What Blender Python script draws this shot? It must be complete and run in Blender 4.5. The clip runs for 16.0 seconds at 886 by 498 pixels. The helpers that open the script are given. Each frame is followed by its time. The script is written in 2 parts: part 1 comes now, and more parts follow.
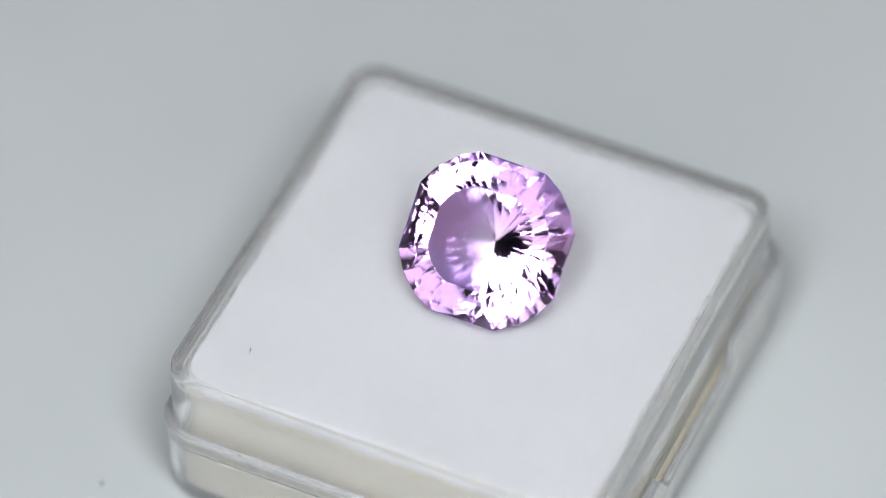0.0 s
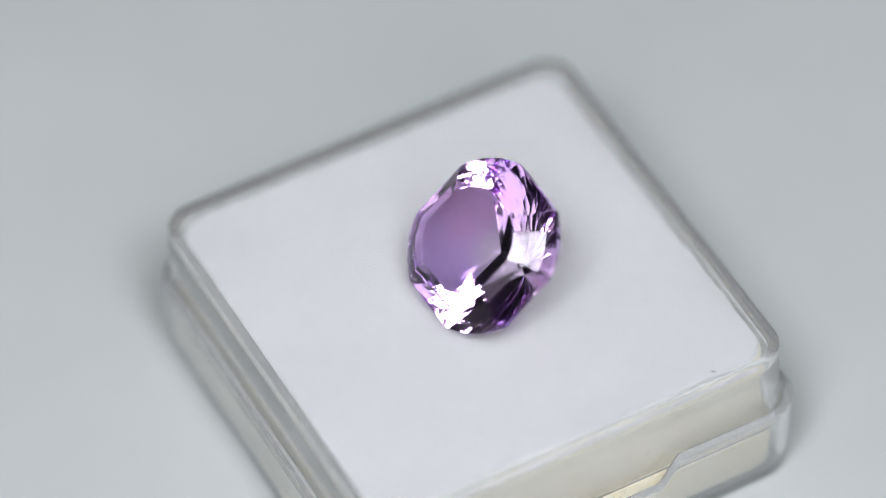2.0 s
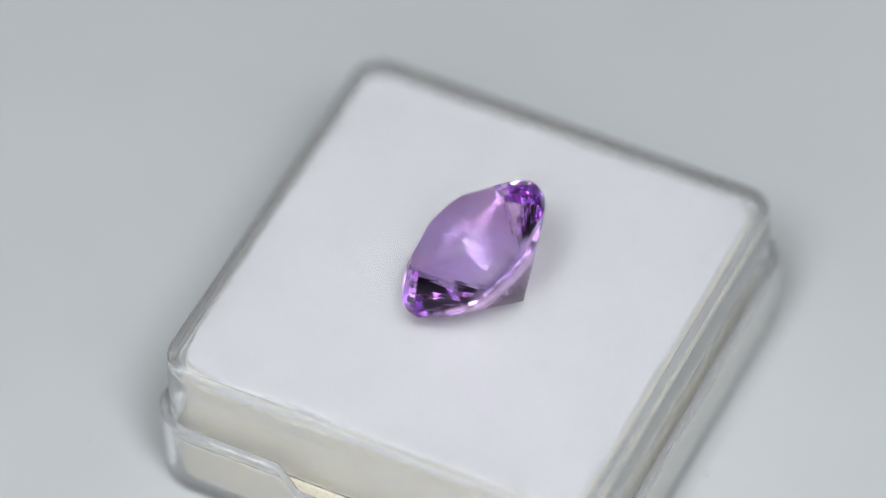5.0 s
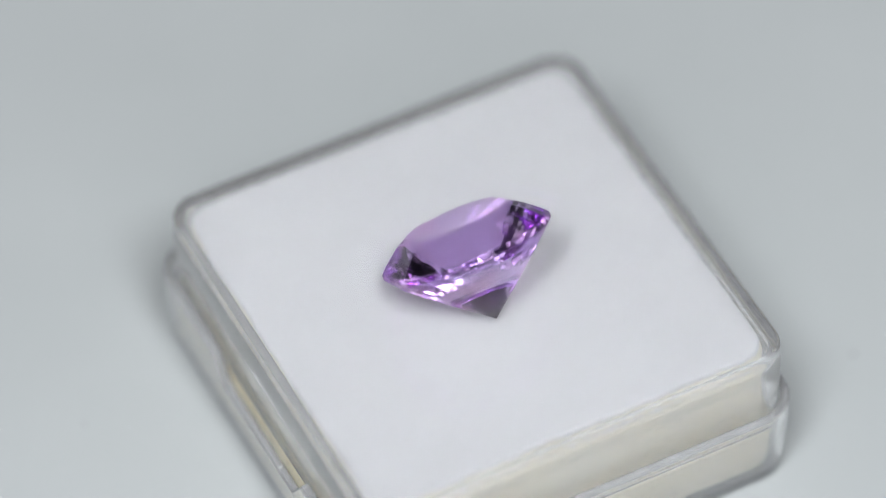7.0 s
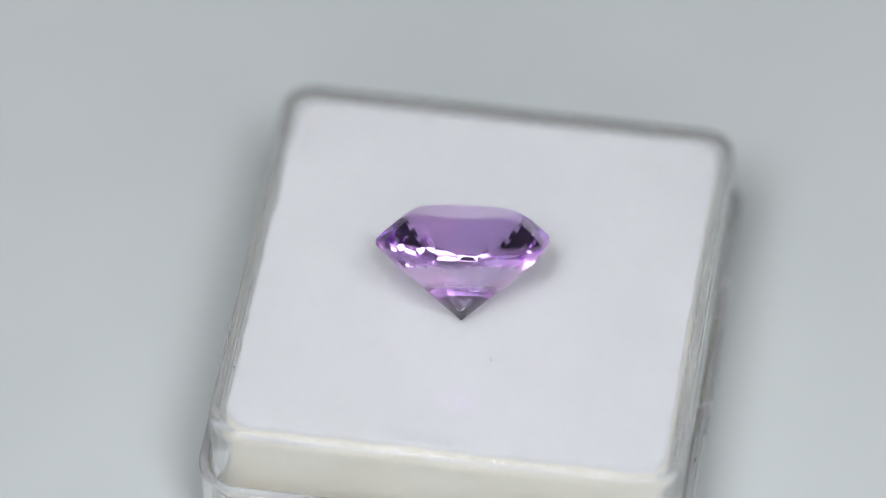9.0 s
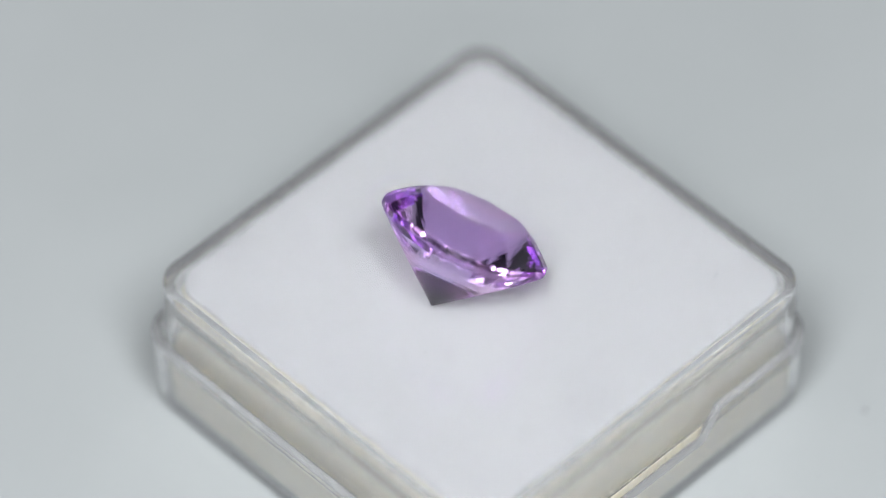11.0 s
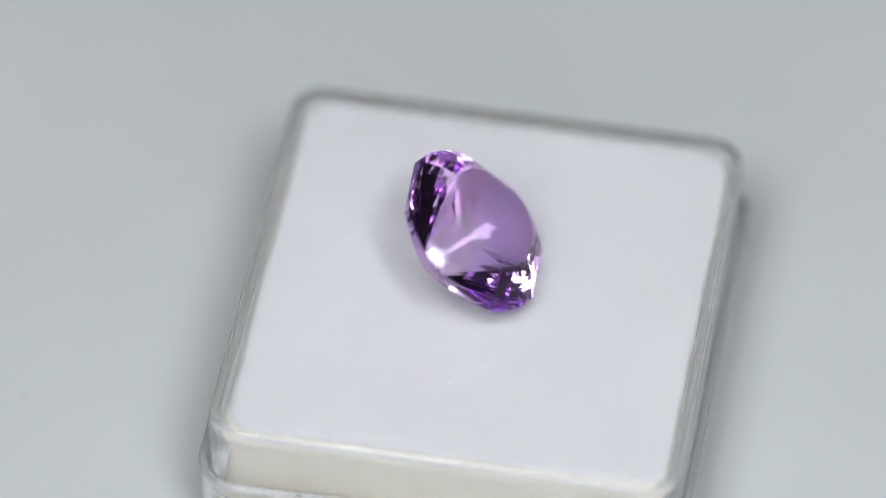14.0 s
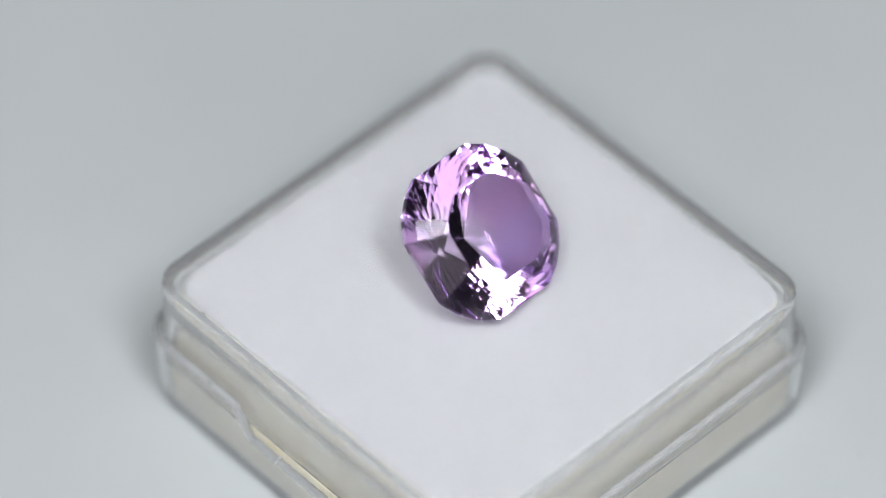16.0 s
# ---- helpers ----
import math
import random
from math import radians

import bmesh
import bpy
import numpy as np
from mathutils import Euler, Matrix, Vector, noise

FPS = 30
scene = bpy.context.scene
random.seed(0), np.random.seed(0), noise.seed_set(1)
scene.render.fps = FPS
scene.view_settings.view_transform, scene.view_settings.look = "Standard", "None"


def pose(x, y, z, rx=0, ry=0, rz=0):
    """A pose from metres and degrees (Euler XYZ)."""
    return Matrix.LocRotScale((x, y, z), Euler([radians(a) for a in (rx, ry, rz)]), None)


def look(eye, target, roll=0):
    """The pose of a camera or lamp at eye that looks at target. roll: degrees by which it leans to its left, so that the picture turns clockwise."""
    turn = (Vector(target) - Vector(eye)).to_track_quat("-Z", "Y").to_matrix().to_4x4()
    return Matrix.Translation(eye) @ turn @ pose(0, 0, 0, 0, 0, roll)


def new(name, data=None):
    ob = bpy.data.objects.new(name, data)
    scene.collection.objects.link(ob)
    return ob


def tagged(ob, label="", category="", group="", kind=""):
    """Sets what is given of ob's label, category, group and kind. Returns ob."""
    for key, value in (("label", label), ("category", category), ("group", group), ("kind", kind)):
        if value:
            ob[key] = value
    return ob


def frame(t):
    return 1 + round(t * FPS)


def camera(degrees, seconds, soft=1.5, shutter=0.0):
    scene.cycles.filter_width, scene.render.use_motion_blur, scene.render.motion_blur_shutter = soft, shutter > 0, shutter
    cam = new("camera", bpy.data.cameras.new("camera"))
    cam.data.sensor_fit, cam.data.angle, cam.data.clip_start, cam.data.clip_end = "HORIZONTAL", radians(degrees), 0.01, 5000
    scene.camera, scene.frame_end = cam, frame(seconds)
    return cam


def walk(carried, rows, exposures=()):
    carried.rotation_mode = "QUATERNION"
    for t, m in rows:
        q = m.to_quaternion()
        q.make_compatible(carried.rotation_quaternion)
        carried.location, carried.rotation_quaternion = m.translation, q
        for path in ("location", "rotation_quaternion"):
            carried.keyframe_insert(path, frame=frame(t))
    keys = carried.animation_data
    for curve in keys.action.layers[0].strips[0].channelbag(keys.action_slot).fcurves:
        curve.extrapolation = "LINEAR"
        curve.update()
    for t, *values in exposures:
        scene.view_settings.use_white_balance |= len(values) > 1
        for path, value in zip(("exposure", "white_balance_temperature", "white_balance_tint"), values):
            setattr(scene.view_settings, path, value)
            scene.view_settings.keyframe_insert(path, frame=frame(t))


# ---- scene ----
# Lengths below are in millimetres unless said otherwise; MM turns them into metres.
MM = 0.001
TURN = -18.267          # degrees a second, clockwise seen from above
TOP = 11.35             # height of the box above the turntable
BOX_TURN = -25.5        # the box's own turn on the turntable at the start
BOX_X, BOX_Y = -0.03, -0.32

# ---- camera ----
cam = camera(8.98, 16.0, 0.9)
EYE = Vector((-2.042, 2.577 - 363.2 * math.cos(radians(49.05)), 11.5 + 363.2 * math.sin(radians(49.05)))) * MM
AIM = Vector((-2.042, 2.577, 11.5)) * MM
cam.data.dof.use_dof = True
cam.data.dof.focus_distance = 0.3588
cam.data.dof.aperture_fstop = 9.5
walk(cam, [(0.0, look(EYE, AIM, -1.05)), (16.0, look(EYE, AIM, -1.05))], [(0.0, 0.39, 6500, 10), (16.0, 0.39, 6500, 10)])


# ---- light ----
def softbox(name, eye, target, sx, sy, watts, colour):
    data = bpy.data.lights.new(name, "AREA")
    data.shape, data.size, data.size_y, data.energy, data.color = "RECTANGLE", sx, sy, watts, colour
    ob = new(name, data)
    ob.matrix_world = look(eye, target)
    return ob


world = bpy.data.worlds.new("room_air")
scene.world = world
world.use_nodes = True
world.node_tree.nodes["Background"].inputs[0].default_value = (0.05, 0.05, 0.055, 1)

LAMP, LAMP_WARM = (0.955, 0.99, 1.04), (1.01, 0.985, 0.99)
softbox("softbox_overhead_left", (-0.105, -0.25, 0.47), (0, -0.02, 0), 0.15, 0.20, 1.68, LAMP)
softbox("softbox_overhead_right", (0.105, -0.25, 0.47), (0, -0.02, 0), 0.15, 0.20, 1.68, LAMP)
softbox("softbox_low", (0, -0.44, 0.27), (0, -0.02, 0), 0.56, 0.25, 0.52, LAMP_WARM)
scene.cycles.max_bounces, scene.cycles.glossy_bounces, scene.cycles.transmission_bounces = 24, 16, 24


# ---- materials ----
def material(name):
    m = bpy.data.materials.new(name)
    m.use_nodes = True
    t = m.node_tree
    return m, t.nodes, t.links, t.nodes["Principled BSDF"]


def grain(nodes, links, scale, detail=4.0, rough=0.55):
    co = nodes.new("ShaderNodeTexCoord")
    n = nodes.new("ShaderNodeTexNoise")
    n.inputs["Scale"].default_value, n.inputs["Detail"].default_value, n.inputs["Roughness"].default_value = scale, detail, rough
    links.new(co.outputs["Object"], n.inputs["Vector"])
    return n.outputs["Fac"]


def ramp(nodes, links, fac, stops):
    r = nodes.new("ShaderNodeValToRGB")
    while len(r.color_ramp.elements) < len(stops):
        r.color_ramp.elements.new(0.5)
    for e, (p, c) in zip(r.color_ramp.elements, stops):
        e.position, e.color = p, (*c, 1)
    links.new(fac, r.inputs[0])
    return r.outputs[0]


def mix(nodes, links, fac, a, b, mode="MIX"):
    m = nodes.new("ShaderNodeMix")
    m.data_type, m.blend_type = "RGBA", mode
    if isinstance(fac, float):
        m.inputs[0].default_value = fac
    else:
        links.new(fac, m.inputs[0])
    for k, v in ((6, a), (7, b)):
        if isinstance(v, tuple):
            m.inputs[k].default_value = (*v, 1)
        else:
            links.new(v, m.inputs[k])
    return m.outputs[2]


def bumped(nodes, links, height, bsdf, strength, distance):
    b = nodes.new("ShaderNodeBump")
    b.inputs["Strength"].default_value, b.inputs["Distance"].default_value = strength, distance
    links.new(height, b.inputs["Height"])
    links.new(b.outputs[0], bsdf.inputs["Normal"])


def make_grey_acrylic():
    m, n, l, p = material("grey_acrylic")
    c = ramp(n, l, grain(n, l, 60, 3), [(0.3, (0.378, 0.395, 0.39)), (0.7, (0.398, 0.415, 0.41))])
    l.new(c, p.inputs["Base Color"])
    p.inputs["Roughness"].default_value = 0.45
    p.inputs["Specular IOR Level"].default_value = 0.3
    bumped(n, l, grain(n, l, 4000, 2), p, 0.1, 0.00002)
    return m


def make_felt():
    m, n, l, p = material("white_felt")
    big = ramp(n, l, grain(n, l, 180, 3), [(0.3, (0.862, 0.858, 0.885)), (0.7, (0.902, 0.898, 0.925))])
    fine = ramp(n, l, grain(n, l, 5000, 5, 0.7), [(0.32, (0.93, 0.93, 0.935)), (0.58, (1, 1, 1))])
    wisps = ramp(n, l, grain(n, l, 700, 6, 0.75), [(0.36, (0.965, 0.96, 0.965)), (0.58, (1, 1, 1))])
    tone = mix(n, l, 1.0, big, wisps, "MULTIPLY")
    l.new(mix(n, l, 1.0, tone, fine, "MULTIPLY"), p.inputs["Base Color"])
    p.inputs["Roughness"].default_value = 0.95
    p.inputs["Specular IOR Level"].default_value = 0.1
    p.inputs["Subsurface Weight"].default_value, p.inputs["Subsurface Scale"].default_value = 0.6, 0.0012
    p.inputs["Subsurface Radius"].default_value = (1.0, 1.0, 1.0)
    bumped(n, l, grain(n, l, 3500, 6, 0.7), p, 0.6, 0.00015)
    return m


def make_foam():
    m, n, l, p = material("cream_foam")
    big = ramp(n, l, grain(n, l, 250, 4), [(0.3, (0.93, 0.83, 0.61)), (0.7, (0.96, 0.885, 0.71))])
    fine = ramp(n, l, grain(n, l, 2600, 4, 0.7), [(0.30, (0.74, 0.72, 0.66)), (0.46, (1, 1, 1))])
    l.new(mix(n, l, 1.0, big, fine, "MULTIPLY"), p.inputs["Base Color"])
    p.inputs["Roughness"].default_value = 0.9
    p.inputs["Specular IOR Level"].default_value = 0.15
    p.inputs["Subsurface Weight"].default_value, p.inputs["Subsurface Scale"].default_value = 0.7, 0.003
    p.inputs["Subsurface Radius"].default_value = (1.0, 0.95, 0.85)
    bumped(n, l, grain(n, l, 2200, 5, 0.7), p, 0.8, 0.0003)
    return m


def make_plastic(name="clear_polystyrene", clear=0.85, low=0.01, high=0.09):
    m, n, l, p = material(name)
    p.inputs["Base Color"].default_value = (0.99, 0.995, 0.995, 1)
    p.inputs["Transmission Weight"].default_value = clear
    p.inputs["IOR"].default_value = 1.49
    r = n.new("ShaderNodeMapRange")
    r.inputs["From Min"].default_value, r.inputs["From Max"].default_value = 0.45, 0.75
    r.inputs["To Min"].default_value, r.inputs["To Max"].default_value = low, high
    l.new(grain(n, l, 420, 6, 0.65), r.inputs["Value"])
    l.new(r.outputs[0], p.inputs["Roughness"])
    bumped(n, l, grain(n, l, 260, 3), p, 0.05, 0.0002)
    return m


def make_amethyst():
    """Light-path tint put in by height: nearly clear point, violet above it, paler crown."""
    m, n, l, p = material("pale_amethyst")
    n.remove(p)
    g = n.new("ShaderNodeBsdfGlass")
    g.inputs["IOR"].default_value, g.inputs["Roughness"].default_value = 1.544, 0.0
    zone = ramp(n, l, grain(n, l, 260, 1), [(0.40, (0.875, 0.79, 0.985)), (0.60, (0.965, 0.78, 0.965))])
    co = n.new("ShaderNodeTexCoord")
    xyz = n.new("ShaderNodeSeparateXYZ")
    l.new(co.outputs["Object"], xyz.inputs[0])
    steps = []
    for low, high in ((0.0008, 0.0017), (0.0048, 0.0056)):
        up = n.new("ShaderNodeMapRange")
        up.inputs["From Min"].default_value, up.inputs["From Max"].default_value = low, high
        l.new(xyz.outputs["Z"], up.inputs["Value"])
        steps.append(up.outputs[0])
    # Pale point stands in for a short light path; pale crown brightens the view through.
    lower = mix(n, l, steps[0], (0.93, 0.925, 0.935), zone)
    l.new(mix(n, l, steps[1], lower, (0.935, 0.845, 0.98)), g.inputs["Color"])
    l.new(g.outputs[0], n["Material Output"].inputs[0])
    return m


def make_plain(name, colour, rough=0.8):
    m, n, l, p = material(name)
    dark = tuple(c * 0.8 for c in colour)
    l.new(ramp(n, l, grain(n, l, 900, 3), [(0.3, dark), (0.7, colour)]), p.inputs["Base Color"])
    p.inputs["Roughness"].default_value = rough
    return m


GREY_ACRYLIC, FELT, FOAM, PLASTIC, AMETHYST = make_grey_acrylic(), make_felt(), make_foam(), make_plastic(), make_amethyst()
RIM_PLASTIC = make_plastic("frosted_polystyrene", 0.80, 0.12, 0.32)
LINT_DARK = make_plain("dark_lint", (0.03, 0.03, 0.035))
LINT_GREY = make_plain("grey_lint", (0.22, 0.21, 0.21))
LINT_PALE = make_plain("pale_lint", (0.42, 0.42, 0.43))
DUST_MATERIALS = [LINT_PALE, LINT_GREY, LINT_DARK]
# Paints of the added, unseen room, toned for what gem and plastic mirror.
WALL_PAINT = make_plain("room_paint", (0.30, 0.30, 0.31))
BACK_PAINT = make_plain("grey_paint", (0.07, 0.07, 0.075))
CEILING_PAINT = make_plain("ceiling_paint", (0.22, 0.22, 0.22))
TABLE_WOOD = make_plain("white_table_top", (0.62, 0.63, 0.63), 0.5)


# ---- mesh helpers ----
def mesh_object(name, bm, mats, smooth=None):
    me = bpy.data.meshes.new(name)
    bmesh.ops.recalc_face_normals(bm, faces=bm.faces)
    bm.to_mesh(me)
    bm.free()
    for m in mats if isinstance(mats, list) else [mats]:
        me.materials.append(m)
    if smooth is not None:
        me.shade_smooth()
        me.set_sharp_from_angle(angle=radians(smooth))
    return new(name, me)


def part(name, bm, mat, parent, label="", smooth=None):
    ob = mesh_object(name, bm, mat, smooth)
    ob.parent = parent
    return tagged(ob, label)


def round_square(half, radius, stops=(), seg=8):
    """Counter-clockwise outline of a square with rounded corners; stops: extra places along each side."""
    pts = []
    for k in range(4):
        turn = Matrix.Rotation(radians(90 * k), 2)
        for s in sorted(stops):
            pts.append(turn @ Vector((half, s)))
        c = half - radius
        for i in range(seg + 1):
            a = radians(90 * i / seg)
            pts.append(turn @ Vector((c + radius * math.cos(a), c + radius * math.sin(a))))
    return pts


def edge_wear(q):
    """Uneven scissor cut of the felt's edge, 0 to about 1."""
    return 0.5 + 0.6 * noise.noise(Vector((q.x * 0.28, q.y * 0.28, 4.0))) + 0.35 * noise.noise(Vector((q.x * 1.3, q.y * 1.3, 9.0)))


def tube(profile, half, radius, stops=(), shift=None, cap=True, dx=0.0, dy=0.0, ragged=0.0):
    """A body of round-square loops; profile: rows of (how far the loop lies inside half, height)."""
    bm = bmesh.new()
    loops = []
    for inset, z in profile:
        r = max(radius - inset, 0.35)
        loop = []
        for q in round_square(half - inset, r, stops):
            q = q * (1 - ragged * edge_wear(q) / half)
            v = Vector((q.x + BOX_X + dx, q.y + BOX_Y + dy, z))
            if shift:
                v.z += shift(q.x, q.y, z)
            loop.append(bm.verts.new(v * MM))
        loops.append(loop)
    n = len(loops[0])
    for a, b in zip(loops, loops[1:]):
        for i in range(n):
            bm.faces.new((a[i], a[(i + 1) % n], b[(i + 1) % n], b[i]))
    if cap:
        bm.faces.new(loops[0])
        bm.faces.new(loops[-1])
    else:
        for i in range(n):
            bm.faces.new((loops[-1][i], loops[-1][(i + 1) % n], loops[0][(i + 1) % n], loops[0][i]))
    bmesh.ops.rotate(bm, verts=bm.verts, matrix=Matrix.Rotation(radians(BOX_TURN), 3, "Z"))
    return bm


def slab(name, x0, x1, y0, y1, z0, z1, mat, label, category):
    bm = bmesh.new()
    bmesh.ops.create_cube(bm, size=1.0)
    for v in bm.verts:
        v.co = Vector(((x0 + x1) / 2 + v.co.x * (x1 - x0), (y0 + y1) / 2 + v.co.y * (y1 - y0), (z0 + z1) / 2 + v.co.z * (z1 - z0)))
    return tagged(mesh_object(name, bm, mat), label, category, kind="structure")


# ---- unseen room added around the set (metres) ----
def build_room():
    slab("table_top", -0.62, 0.62, -0.5, 0.52, -0.05, -0.0142, TABLE_WOOD, "plain pale table top under the turntable", "table")
    # Added wall, out of view, near and dark so the gem's point mirrors dark grey.
    slab("wall_north", -1.2, 1.2, 0.55, 0.65, -0.77, 2.30, BACK_PAINT, "unseen grey wall added around the set", "wall")
    slab("wall_south", -1.3, 1.3, -1.3, -1.2, -0.77, 2.30, WALL_PAINT, "unseen grey wall added around the set", "wall")
    slab("wall_east", 1.2, 1.3, -1.2, 1.2, -0.77, 2.30, WALL_PAINT, "unseen grey wall added around the set", "wall")
    slab("wall_west", -1.3, -1.2, -1.2, 1.2, -0.77, 2.30, WALL_PAINT, "unseen grey wall added around the set", "wall")
    slab("floor", -1.3, 1.3, -1.3, 1.3, -0.85, -0.77, WALL_PAINT, "unseen grey floor added under the set", "floor")
    slab("ceiling", -1.3, 1.3, -1.3, 1.3, 2.30, 2.38, CEILING_PAINT, "unseen grey ceiling added above the set", "ceiling")


# ---- the turntable ----
def build_turntable():
    base = tagged(new("turntable"), "smooth pale grey round turntable platter with dust specks", "turntable")
    bm = bmesh.new()
    rows = [(0, 0.0), (178, 0.0), (179.6, -0.5), (180, -1.4), (180, -11.0), (170, -13.0), (0, -13.0)]
    n, loops = 96, []
    for r, z in rows:
        loops.append([bm.verts.new(Vector((r * math.cos(2 * math.pi * i / n), r * math.sin(2 * math.pi * i / n), z)) * MM) for i in range(n)] if r else bm.verts.new((0, 0, z * MM)))
    for a, b in zip(loops, loops[1:]):
        for i in range(n):
            j = (i + 1) % n
            if not isinstance(a, list):
                bm.faces.new((a, b[i], b[j]))
            elif not isinstance(b, list):
                bm.faces.new((a[j], a[i], b))
            else:
                bm.faces.new((a[i], b[i], b[j], a[j]))
    part("platter", bm, GREY_ACRYLIC, base, "smooth pale grey platter", 30)
    return base


# ---- the box ----
RIM, DIP = 6.4, 4.25      # heights of the outer case's rim, and of its thumb notches


def notch(x, y, z):
    """The rim dips in the middle of two opposite sides, with rough broken ends."""
    if z < 5.5 or abs(x) < abs(y):
        return 0.0
    u = min(max((6.4 - abs(y)) / 1.4, 0.0), 1.0)
    rough = 0.0
    if 4.2 < abs(y) < 6.5:
        rough = 0.11 * noise.noise(Vector((x, y * 7.0, 1.5)))
    return (DIP - RIM) * u + rough


def build_box():
    box = tagged(new("gem_box"), "square clear plastic gem box with cream foam and white felt", "box")
    ends = [4.2 + 0.17 * k for k in range(14)]
    stops = sorted([-e for e in ends] + [-2.5, 0.0, 2.5] + ends)
    lid = tube([(0.60, TOP), (0.30, TOP), (0.13, TOP - 0.05), (0.04, TOP - 0.15), (0.0, TOP - 0.35), (0.0, TOP - 1.5), (-0.05, TOP - 1.6), (-0.05, 5.0), (0.0, 4.9), (0.58, 4.9), (0.62, TOP - 1.5), (0.66, TOP - 1.1), (0.78, TOP - 0.85), (1.1, TOP - 0.75), (1.5, TOP - 0.75)], 15.0, 2.1)
    lid = part("lid", lid, PLASTIC, box, "clear glossy polystyrene lid with worn edges", 40)
    base = tube([(0.9, 0.0), (0.45, 0.1), (0.25, 0.5), (0.12, 3.0), (0.0, RIM - 0.12), (0.12, RIM), (0.5, RIM), (0.62, RIM - 0.12), (0.68, 3.0), (0.78, 0.95), (1.0, 0.8)], 15.75, 2.8, stops, notch, dx=0.1, dy=0.15)
    around = len(round_square(1.0, 0.1, stops))
    base.faces.ensure_lookup_table()
    for f in base.faces[4 * around:7 * around]:
        f.material_index = 1
    base = part("outer_case", base, [PLASTIC, RIM_PLASTIC], box, "clear case with frosted rim and chipped thumb notches", 40)
    foam = tube([(0.1, 0.9), (-0.6, 1.3), (-0.68, 4.5), (0.0, 4.85), (0.0, TOP - 1.7), (0.3, TOP - 1.35), (0.6, TOP - 1.3)], 14.2, 2.0)
    part("foam_pad", foam, FOAM, box, "cream open-cell foam pad", 40)
    cuts = [s * 0.4 for s in range(-29, 30)]
    felt = tube([(0.0, TOP - 1.3), (0.0, TOP - 1.0), (0.12, TOP - 0.86)], 14.15, 1.9, cuts, dx=0.05, dy=-0.15, ragged=0.3)
    part("felt_sheet", felt, FELT, box, "white fuzzy felt sheet")
    bm = bmesh.new()
    rng = random.Random(5)
    edge = round_square(14.1, 1.85, [s * 0.07 for s in range(-168, 169)], 40)
    turn = Matrix.Rotation(radians(BOX_TURN), 3, "Z")
    for i, q in enumerate(edge):
        tuft = noise.noise(Vector((q.x * 0.35, q.y * 0.35, 2.0)))
        if rng.random() < 0.25 - 0.5 * tuft:
            continue
        q = q * (1 - 0.3 * edge_wear(q) / 14.1)
        out = Vector((q.x, q.y, 0)).normalized() * 0.9 + Vector((rng.uniform(-1, 1), rng.uniform(-1, 1), rng.uniform(-0.2, 0.25)))
        out.normalize()
        a = Vector((q.x + BOX_X + 0.05, q.y + BOX_Y - 0.15, TOP - 0.95 + rng.uniform(-0.05, 0.08)))
        b = a + out * rng.uniform(0.12, 0.32) * (1.0 + 1.5 * max(tuft, 0.0))
        b.x = min(max(b.x, BOX_X - 14.2), BOX_X + 14.2)
        b.y = min(max(b.y, BOX_Y - 14.2), BOX_Y + 14.2)
        b.z = min(b.z, TOP - 0.8)
        side = out.cross(Vector((0, 0, 1))).normalized() * 0.018
        up = Vector((0, 0, 0.02))
        vs = [bm.verts.new(turn @ (p * MM)) for p in (a - side, a + side, a + up, b)]
        for f in ((0, 1, 2), (0, 1, 3), (1, 2, 3), (2, 0, 3)):
            bm.faces.new([vs[k] for k in f])
    tagged(part("felt_fringe", bm, FELT, box, "loose white felt fibres"), kind="stuff")
    return box


# ---- the gemstone ----
GEM_REST = pose(0, 0, 0, 0, 0, 250.71) @ pose(0, 0, 0, 0, 41.28, 0) @ pose(0, 0, 0, 0, 0, 174.82)


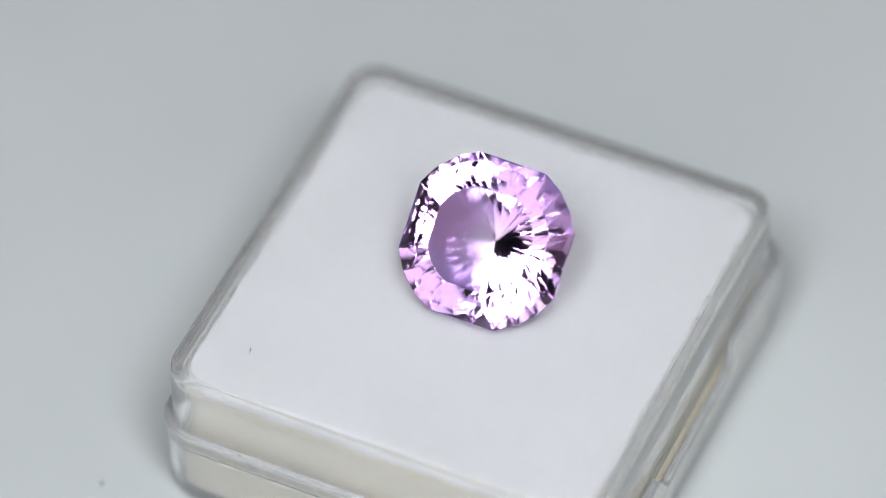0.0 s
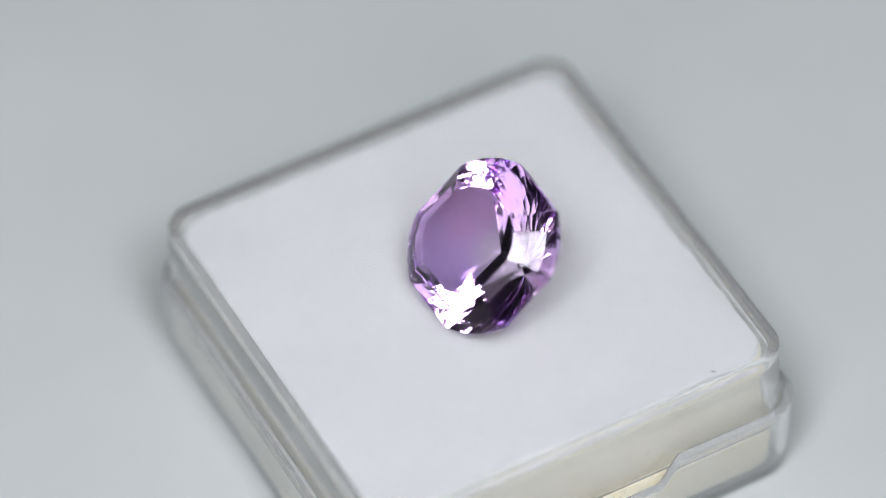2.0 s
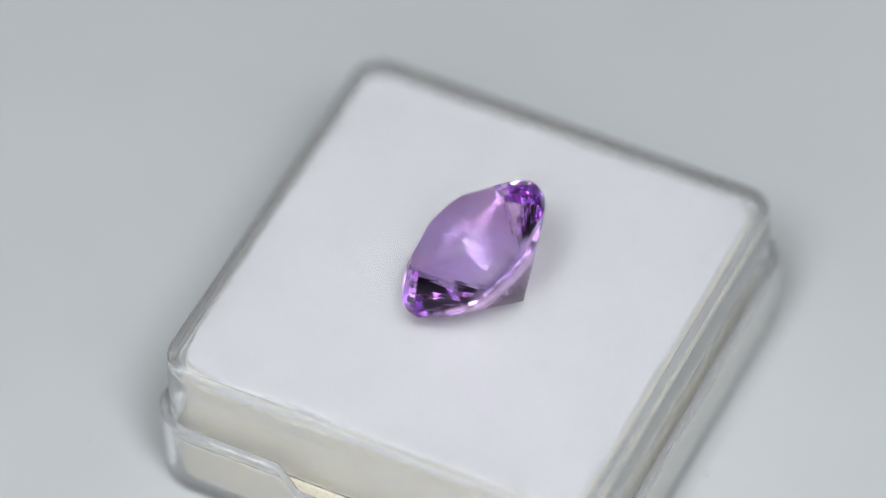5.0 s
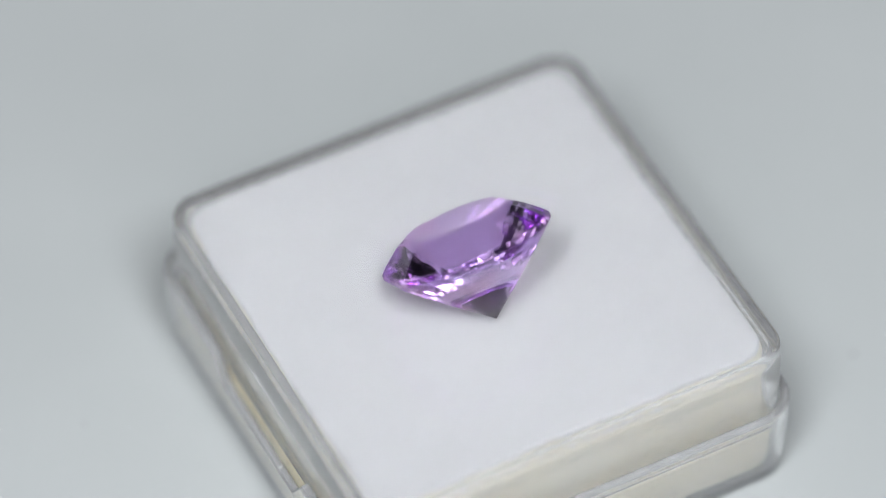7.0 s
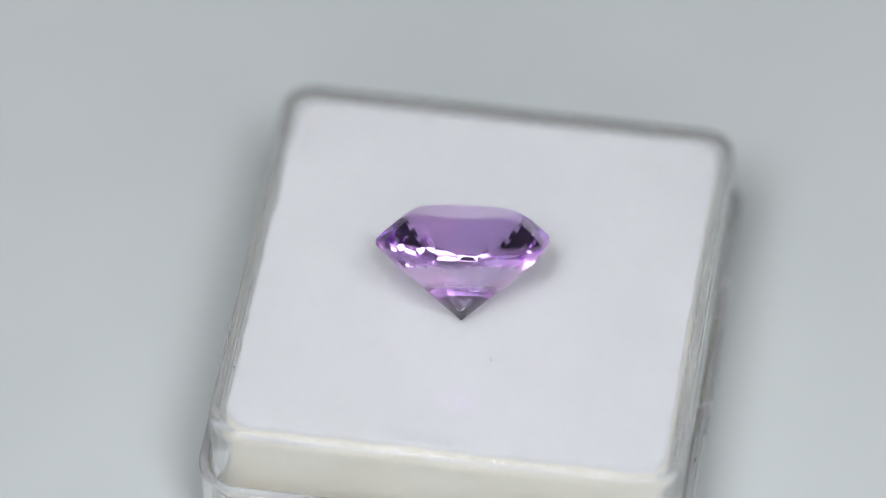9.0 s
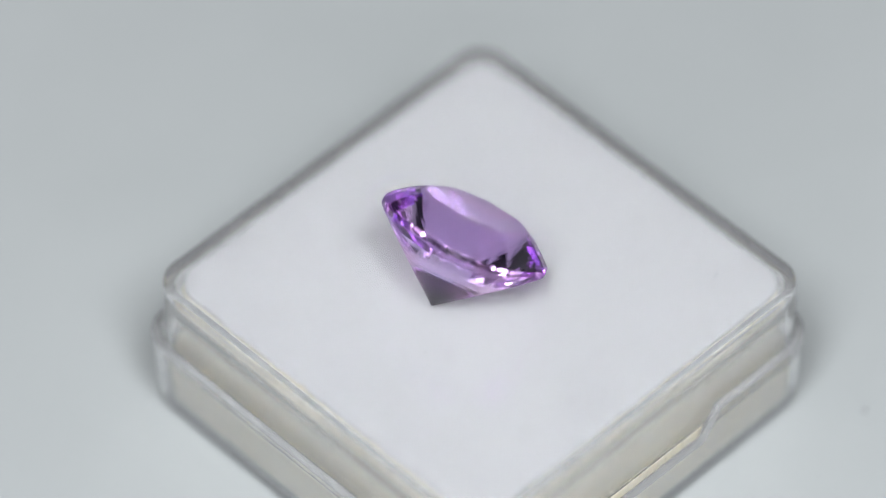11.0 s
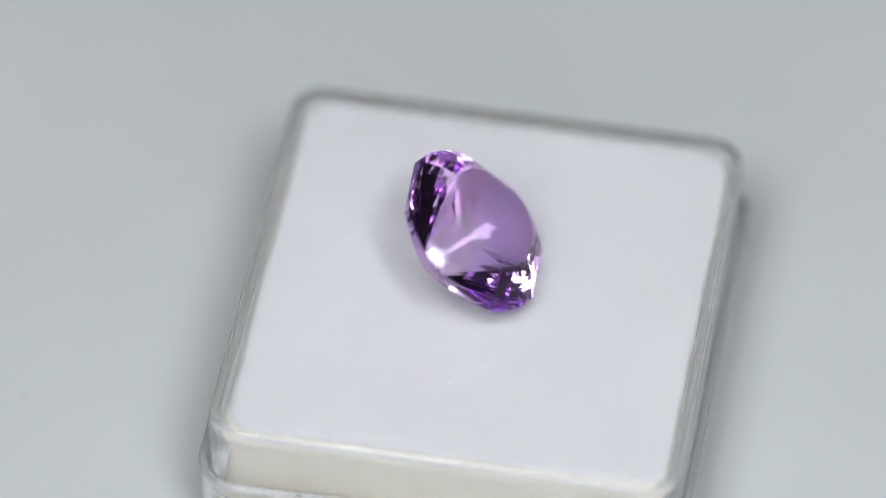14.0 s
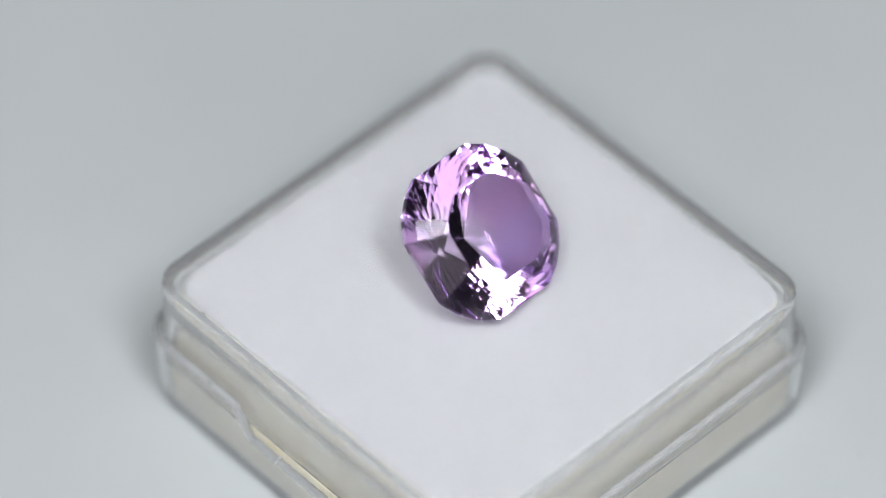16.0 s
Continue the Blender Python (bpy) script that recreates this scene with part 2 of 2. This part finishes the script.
def build_gem():
    global GEM_REST
    bm = bmesh.new()
    side, half_side, corner = 5.72, 22.8, 7.5

    def ring(radius, height):
        for k in range(4):
            for a in (-half_side, half_side, 45 - corner, 45 + corner):
                b = radians(90 * k + a)
                bm.verts.new((radius * math.cos(b), radius * math.sin(b), height))

    # pavilion, from the point up: a fan of thin facets, then rows of kites
    bm.verts.new((0, 0, 0))
    for radius, count, offset in ((2.25, 24, 0.0), (3.15, 24, 0.5), (3.95, 24, 0.0), (4.72, 24, 0.5)):
        for i in range(count):
            b = 2 * math.pi * (i + offset) / count
            bm.verts.new((radius * math.cos(b), radius * math.sin(b), 0.815 * radius + 0.0073 * radius * radius))
    ring(side, 4.94)
    # girdle and crown
    ring(side, 5.32)
    ring(5.18, 5.84)
    ring(4.36, 6.50)
    ring(3.46, 7.0)
    done = bmesh.ops.convex_hull(bm, input=bm.verts)
    bmesh.ops.delete(bm, geom=[v for v in done["geom_interior"] if isinstance(v, bmesh.types.BMVert)], context="VERTS")
    bmesh.ops.dissolve_limit(bm, angle_limit=radians(0.6), verts=bm.verts, edges=bm.edges)
    bmesh.ops.recalc_face_normals(bm, faces=bm.faces)
    low = min((GEM_REST @ v.co).z for v in bm.verts)
    GEM_REST = Matrix.Translation(Vector((1.86, 3.08, TOP + 0.01 - low)) * MM) @ GEM_REST
    bmesh.ops.scale(bm, vec=(MM, MM, MM), verts=bm.verts)
    gem = tagged(new("gemstone"), "pale violet faceted cushion-cut amethyst lying tilted on the box", "gemstone")
    bands = {"pavilion": (-1, 4.93), "girdle": (4.93, 5.33), "crown": (5.33, 6.99), "table_facet": (6.99, 9)}
    for name, (z0, z1) in bands.items():
        piece = bm.copy()
        away = [f for f in piece.faces if not z0 < f.calc_center_median().z / MM <= z1]
        bmesh.ops.delete(piece, geom=away, context="FACES")
        me = bpy.data.meshes.new(name)
        piece.to_mesh(me)
        piece.free()
        me.materials.append(AMETHYST)
        ob = new(name, me)
        ob.parent = gem
    bm.free()
    return gem


# ---- dust: x, y, length, width, turn, tone ----
LID_DUST = [
    (-14.40, -5.53, 0.42, 0.070, 80, 2), (-12.17, -3.09, 0.50, 0.030, 2, 0), (-10.58, -2.19, 0.09, 0.080, 0, 1), (-10.65, -4.73, 0.14, 0.050, 120, 1),
    (-10.40, -5.01, 0.20, 0.030, 150, 1), (-11.26, -6.44, 0.40, 0.030, 70, 0), (-8.76, -8.40, 0.12, 0.100, 0, 1), (-3.95, -5.50, 0.10, 0.090, 0, 2),
    (-5.53, -5.88, 0.15, 0.040, 120, 1), (13.56, -0.82, 0.12, 0.100, 15, 2), (14.29, -0.94, 0.40, 0.035, 45, 1), (11.88, 0.30, 0.16, 0.030, 141, 0),
    (11.67, 1.23, 0.13, 0.050, 161, 1), (0.98, 6.72, 0.22, 0.060, 81, 2), (-4.37, 6.97, 0.40, 0.035, 51, 1), (-9.74, 7.23, 0.40, 0.035, 11, 1),
    (-3.43, 6.22, 0.10, 0.080, 161, 1), (-8.36, 8.27, 0.10, 0.080, 161, 1), (-10.91, 1.14, 0.10, 0.080, 39, 1), (3.15, -4.75, 0.20, 0.060, 142, 2),
    (4.55, -4.17, 0.09, 0.080, 62, 2), (2.73, -9.81, 0.20, 0.035, 32, 1), (9.90, 4.90, 0.20, 0.070, 72, 2), (4.53, -10.09, 0.12, 0.050, 62, 0),
    (14.83, -1.77, 0.20, 0.080, 35, 2),
]
# x, y, height, length, width, turn, tone
RIM_DUST = [
    (-10.18, 14.38, RIM, 0.3, 0.12, 60, 2), (-15.22, -10.08, RIM, 0.2, 0.12, 150, 2), (-14.1, -10.6, RIM, 0.1, 0.08, 0, 1),
    (14.05, -3.56, TOP, 0.2, 0.08, 70, 2), (-8.79, 15.19, TOP, 0.25, 0.12, 65, 2), (16.73, 2.46, TOP, 0.26, 0.09, 20, 2),
    (13.6, -2.2, TOP, 0.12, 0.05, 10, 1), (14.4, 0.9, TOP, 0.1, 0.06, 40, 2), (-13.9, -9.6, TOP, 0.12, 0.05, 80, 1),
]
PLATTER_DUST = [(-24.42, -7.06, 0.5), (-17.46, 18.01, 0.55), (7.01, 14.99, 0.4), (4.02, -25.05, 0.5), (7.53, 28.77, 0.55), (-15.48, -16.92, 0.45), (17.39, -18.98, 0.4)]


def add_speck(bm, x, y, z, length, width, turn, tone, rng):
    """A short crooked thread or a crumb."""
    n = 4 if length > 2.2 * width else 2
    d = Matrix.Rotation(radians(turn), 2) @ Vector((1, 0))
    e = Vector((-d.y, d.x))
    bend = rng.uniform(-0.25, 0.25) * length if n > 2 else 0.0
    rows = []
    for i in range(n + 1):
        u = i / n - 0.5
        c = Vector((x, y)) + d * (u * length) + e * (bend * (1 - 4 * u * u))
        w = width * (0.5 if abs(u) < 0.4 else 0.28)
        rows.append([bm.verts.new(Vector((*(c - e * w), z)) * MM), bm.verts.new(Vector((*(c + e * w), z)) * MM), bm.verts.new(Vector((*c, z + width * 0.8)) * MM)])
    for a, b in zip(rows, rows[1:]):
        for i in range(3):
            f = bm.faces.new((a[i], a[(i + 1) % 3], b[(i + 1) % 3], b[i]))
            f.material_index = tone
    for r in (rows[0], rows[-1]):
        bm.faces.new(r).material_index = tone


def build_dust():
    rng = random.Random(11)
    bm = bmesh.new()
    for row in LID_DUST:
        add_speck(bm, row[0], row[1], TOP + 0.008, *row[2:], rng)
    for x, y, z, length, width, turn, tone in RIM_DUST:
        add_speck(bm, x, y, z + 0.008, length, width, turn, tone, rng)
    lid_dust = tagged(mesh_object("dust", bm, DUST_MATERIALS), "dark crumbs and lint threads on the box lid", "dust", kind="stuff")
    bm = bmesh.new()
    for x, y, size in PLATTER_DUST:
        add_speck(bm, x, y, 0.008, size * 0.8, size * 0.6, rng.uniform(0, 180), 0, rng)
    low_dust = tagged(mesh_object("dust", bm, DUST_MATERIALS), "grey crumbs on the turntable platter", "dust", kind="stuff")
    return [lid_dust, low_dust]


build_room()
TURNING = [build_turntable(), build_box(), *build_dust()]
GEM = build_gem()


def motions():
    rows = [(k / 4, pose(0, 0, 0, 0, 0, TURN * k / 4)) for k in range(65)]
    for thing in TURNING:
        walk(thing, rows)
    walk(GEM, [(t, m @ GEM_REST) for t, m in rows])


motions()
